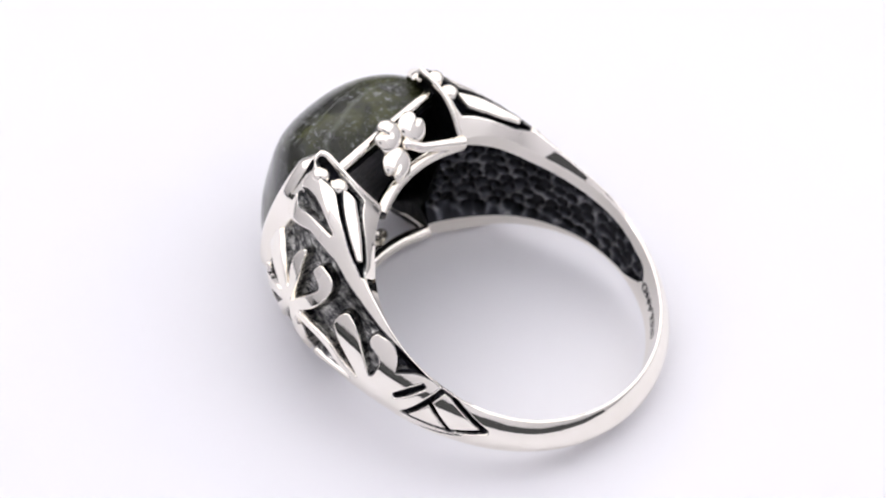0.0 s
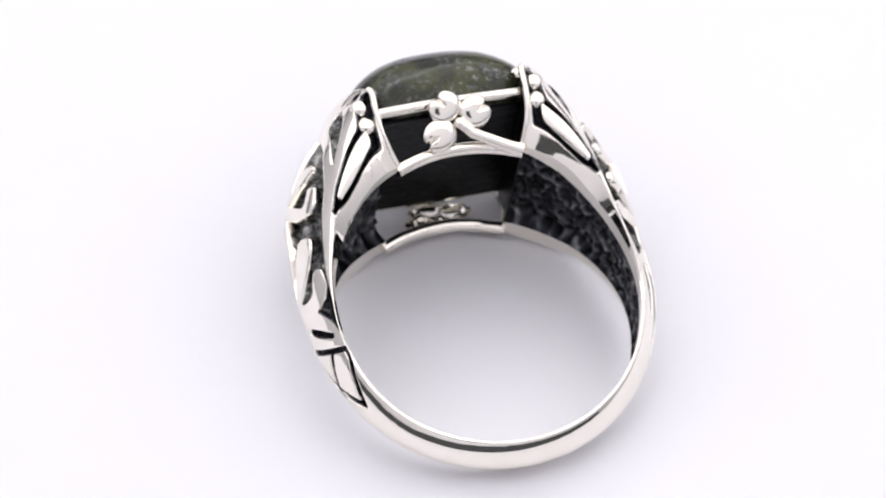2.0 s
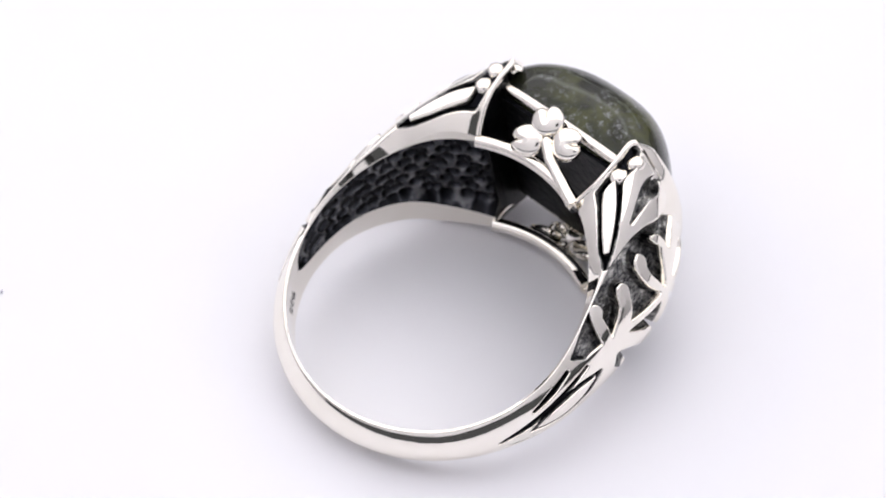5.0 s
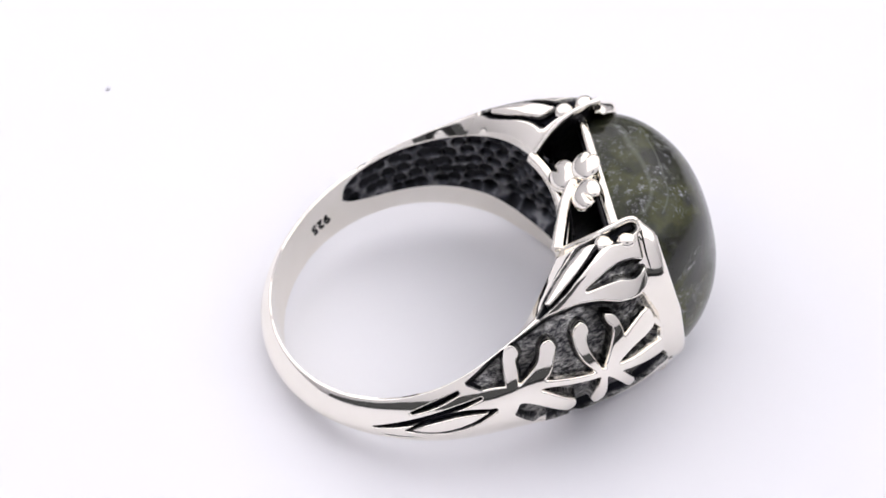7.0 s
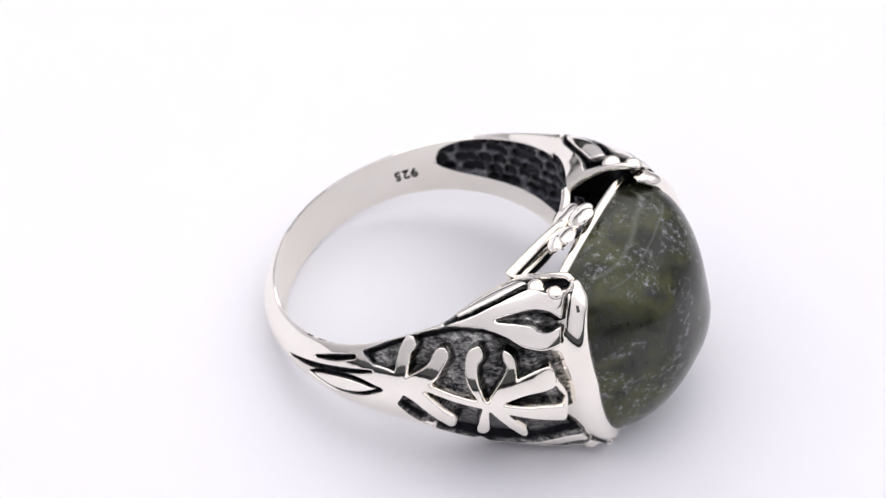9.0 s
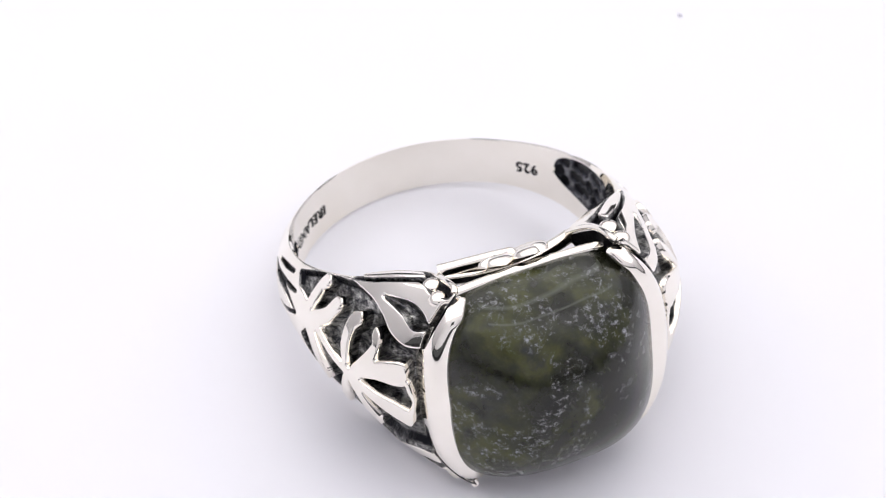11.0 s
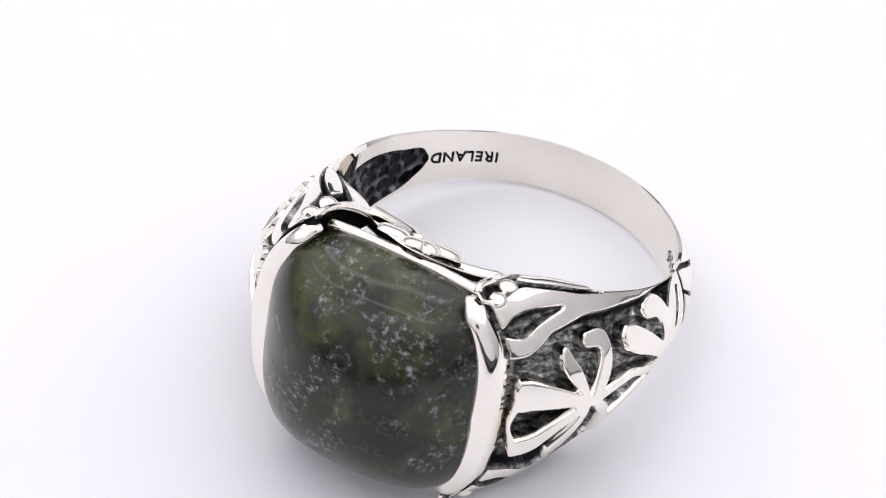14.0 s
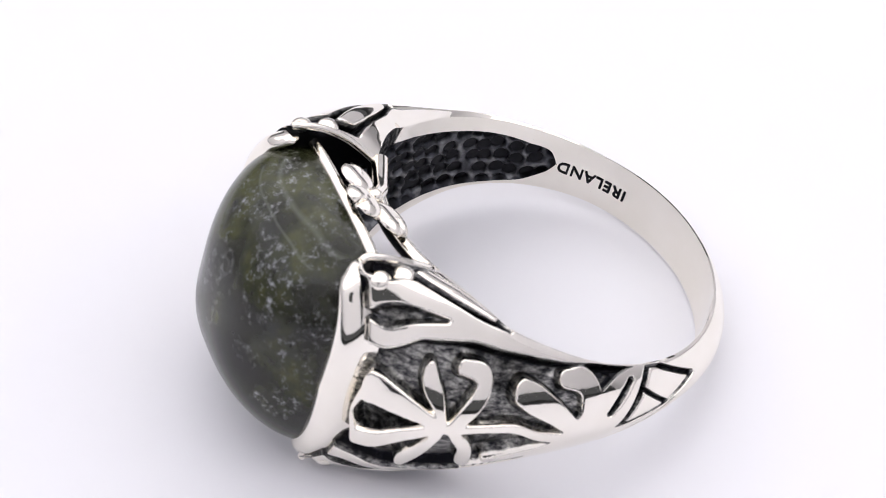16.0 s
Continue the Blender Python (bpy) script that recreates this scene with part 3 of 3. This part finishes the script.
def build_gallery_clover(parent, flip):
    """A three-leaved clover with its stem across the gallery."""
    c = (-0.022, 0.845)
    bm = bmesh.new()
    bmesh.ops.create_uvsphere(bm, u_segments=16, v_segments=10, radius=0.03)
    bmesh.ops.translate(bm, vec=gallery_place(c[0], c[1], 0.0, flip), verts=bm.verts[:])
    hub = part("gallery_clover", bm, SILVER, parent, "small polished clover between the gallery rails", 60)

    def leaf(x, z, wide, long):
        """A domed heart-shaped leaf, notched at its end and creased along its middle."""
        a = math.atan2((z - c[1]) * 1.17, x - c[0])
        bm = bmesh.new()
        rows = []
        for i in range(13):
            rho = math.sin(math.pi / 2 * i / 12)
            row = []
            for j in range(48):
                b = 2 * math.pi * j / 48
                o = 1 - 0.26 * math.exp(-((math.pi - abs(b - math.pi)) / 0.32) ** 2) - 0.10 * math.exp(-((b - math.pi) / 0.8) ** 2)
                u, v = long * o * rho * math.cos(b), wide * o * rho * math.sin(b)
                h = -0.02 + 0.038 * math.sqrt(max(1 - rho ** 3, 0)) - 0.018 * math.exp(-(v / 0.007) ** 2) * step(u, -long * 0.2, long * 0.6)
                row.append(gallery_place(x + u * math.cos(a) - v * math.sin(a), z + (u * math.sin(a) + v * math.cos(a)) / 1.17, h, flip))
            rows.append(row)
        grid(bm, rows[1:], True)
        bm.faces.new([bm.verts[k] for k in range(48)]) if bm.verts.ensure_lookup_table() is None else None
        part("petal", bm, SILVER, hub, "", 70)
    leaf(0.040, 0.918, 0.092, 0.086)
    leaf(-0.114, 0.882, 0.086, 0.092)
    leaf(0.084, 0.804, 0.084, 0.102)
    bm = bmesh.new()
    tube(bm, [gallery_place(x, z, 0.006, flip) for x, z in ((c[0], c[1]), (-0.08, 0.795), (-0.17, 0.755), (-0.26, 0.715), (-0.32, 0.690))], lambda q: 0.026 + 0.010 * q, 12)
    part("stem", bm, SILVER, hub, "", 60)


def build_stamp(parent, text, middle, y, size, side):
    """Letters punched into the bore, heads towards the lower edge."""
    curve = bpy.data.curves.new("stamp", "FONT")
    curve.body, curve.size, curve.align_x, curve.align_y, curve.space_character = text, size, "CENTER", "CENTER", 1.1
    curve.extrude, curve.offset = 0.0, size * 0.02
    holder = bpy.data.objects.new("stamp", curve)
    scene.collection.objects.link(holder)
    me = bpy.data.meshes.new_from_object(holder.evaluated_get(bpy.context.evaluated_depsgraph_get()))
    bpy.data.objects.remove(holder)
    bm = bmesh.new()
    bm.from_mesh(me)
    bpy.data.meshes.remove(me)
    bmesh.ops.triangulate(bm, faces=bm.faces[:])
    for v in bm.verts:
        a = radians(middle) - v.co.x / BORE
        v.co = Vector((math.sin(a) * (BORE - 0.0035), y - v.co.y, -math.cos(a) * (BORE - 0.0035)))
    part("stamp", bm, CAVITY, parent, "dark stamped letters inside the band", 60)


def build_ring():
    ring = new("finger_ring")
    tagged(ring, "silver finger ring with a green marble cabochon and clover relief", "ring")
    build_stone(ring)
    build_shade_plate(ring)
    for s in (1, -1):
        build_pitted_lining(ring, s)
        build_bezel(ring, s)
        build_rails(ring, s)
        rim, body = build_shoulder(ring, s)
        build_bore(ring, s, rim)
        build_gallery_clover(ring, s)
        for flip in (1, -1):
            build_beads(ring, s, flip)
            build_end_rim(ring, s, flip)
    build_stamp(ring, "925", 54, -0.005, 0.08, 1)
    build_stamp(ring, "IRELAND", -45, -0.005, 0.078, -1)
    return ring


def build_platter():
    bm = bmesh.new()
    prof = [(0.0, 0.0), (0.149, 0.0), (0.15, -0.001), (0.15, -0.011), (0.149, -0.012), (0.0, -0.012)]
    n = 128
    rows = [[Vector((max(r, 1e-5) / U * math.cos(2 * math.pi * k / n), max(r, 1e-5) / U * math.sin(2 * math.pi * k / n), z / U)) for k in range(n)] for r, z in prof]
    grid(bm, rows, True)
    ob = part("turntable", bm, WHITE, None, "", 30)
    return tagged(ob, "round white acrylic turntable platter under the ring", "turntable")


def box(bm, x0, x1, y0, y1, z0, z1):
    """A box given in metres."""
    bmesh.ops.create_cube(bm, size=1, matrix=Matrix.Translation(((x0 + x1) / 2 / U, (y0 + y1) / 2 / U, (z0 + z1) / 2 / U)) @ Matrix.Diagonal(((x1 - x0) / U, (y1 - y0) / U, (z1 - z0) / U, 1)))


def build_room():
    bm = bmesh.new()
    bmesh.ops.create_grid(bm, x_segments=2, y_segments=2, size=3 / U)
    bmesh.ops.translate(bm, vec=(0, 0, -0.012 / U), verts=bm.verts[:])
    tagged(part("ground", bm, TABLE, None), "dark grey table top under the turntable", "table", kind="structure")
    # unseen panels added to shape the reflections; the front opening makes dark ones
    for name, walls in (("wall_back", (-0.42, 0.42, 0.44, 0.45, 0.05, 0.5)), ("wall_left", (-0.43, -0.42, -0.17, 0.45, -0.012, 0.5)),
                        ("wall_right", (0.42, 0.43, -0.17, 0.45, -0.012, 0.5)), ("ceiling", (-0.43, 0.43, -0.17, 0.45, 0.50, 0.51)),
                        ("wall_front_low", (-0.42, 0.42, -0.17, -0.16, 0.03, 0.105)), ("wall_front_high", (-0.42, 0.42, -0.17, -0.16, 0.195, 0.5)),
                        ("wall_front_left", (-0.42, -0.042, -0.17, -0.16, 0.105, 0.195)), ("wall_front_right", (0.042, 0.42, -0.17, -0.16, 0.105, 0.195))):
        bm = bmesh.new()
        box(bm, *walls)
        tagged(part(name, bm, WHITE, None), "plain white cloth side of the light tent", "tent wall", kind="structure")


def build_speck():
    bm = bmesh.new()
    bmesh.ops.create_icosphere(bm, subdivisions=2, radius=0.009)
    rng = random.Random(3)
    for v in bm.verts:
        v.co = Vector((v.co.x * 1.3, v.co.y * 0.8, v.co.z * 0.6 + 0.008)) * rng.uniform(0.85, 1.15)
    grey = material("grey_lint", (0.42, 0.40, 0.48), 0.9)[0]
    ob = part("dust_speck", bm, grey, None, "", 60)
    return tagged(ob, "tiny grey dust speck lying on the white platter", "dust")


build_room()
PLATTER = build_platter()
RING = build_ring()
SPECK = build_speck()

TURN = [(0.0, 0.33), (0.5, -8.76), (1.0, -17.92), (1.5, -27.17), (2.0, -36.56), (2.5, -46.00), (3.0, -55.51), (3.5, -65.01),
        (6.0, -112.65), (6.5, -121.53), (7.0, -130.62), (7.5, -139.84), (8.0, -148.92), (8.5, -157.87), (9.0, -167.05), (11.5, -217.11),
        (12.0, -226.37), (12.5, -235.46), (13.0, -244.89), (13.5, -254.36), (14.0, -263.45), (14.5, -272.46), (15.0, -281.77), (15.5, -291.03),
        (16.0, -300.16)]


def resting_pose():
    """The ring as it lies on the platter at the start."""
    t = radians(TILT)
    u, w, z = Vector((0.60597, 0.79549, 0)), Vector((-0.79549, 0.60597, 0)), Vector((0, 0, 1))
    y, h = -math.sin(t) * w + math.cos(t) * z, math.cos(t) * w + math.sin(t) * z
    r = radians(1.16)
    m = Matrix((y * math.sin(r) - u * math.cos(r), y * math.cos(r) + u * math.sin(r), h)).transposed().to_4x4()
    m.translation = (0.0070 * u - 0.2401 * w + (-1.1171 - GROUND) * z) * U
    return m


def motions():
    lying = resting_pose()
    walk(PLATTER, [(t, pose(0, 0, 0, 0, 0, a)) for t, a in TURN])
    walk(SPECK, [(t, pose(0, 0, 0, 0, 0, a) @ pose(0.09 * U, -2.60 * U, 0)) for t, a in TURN])
    walk(RING, [(t, pose(0, 0, 0, 0, 0, a) @ lying) for t, a in TURN])


motions()
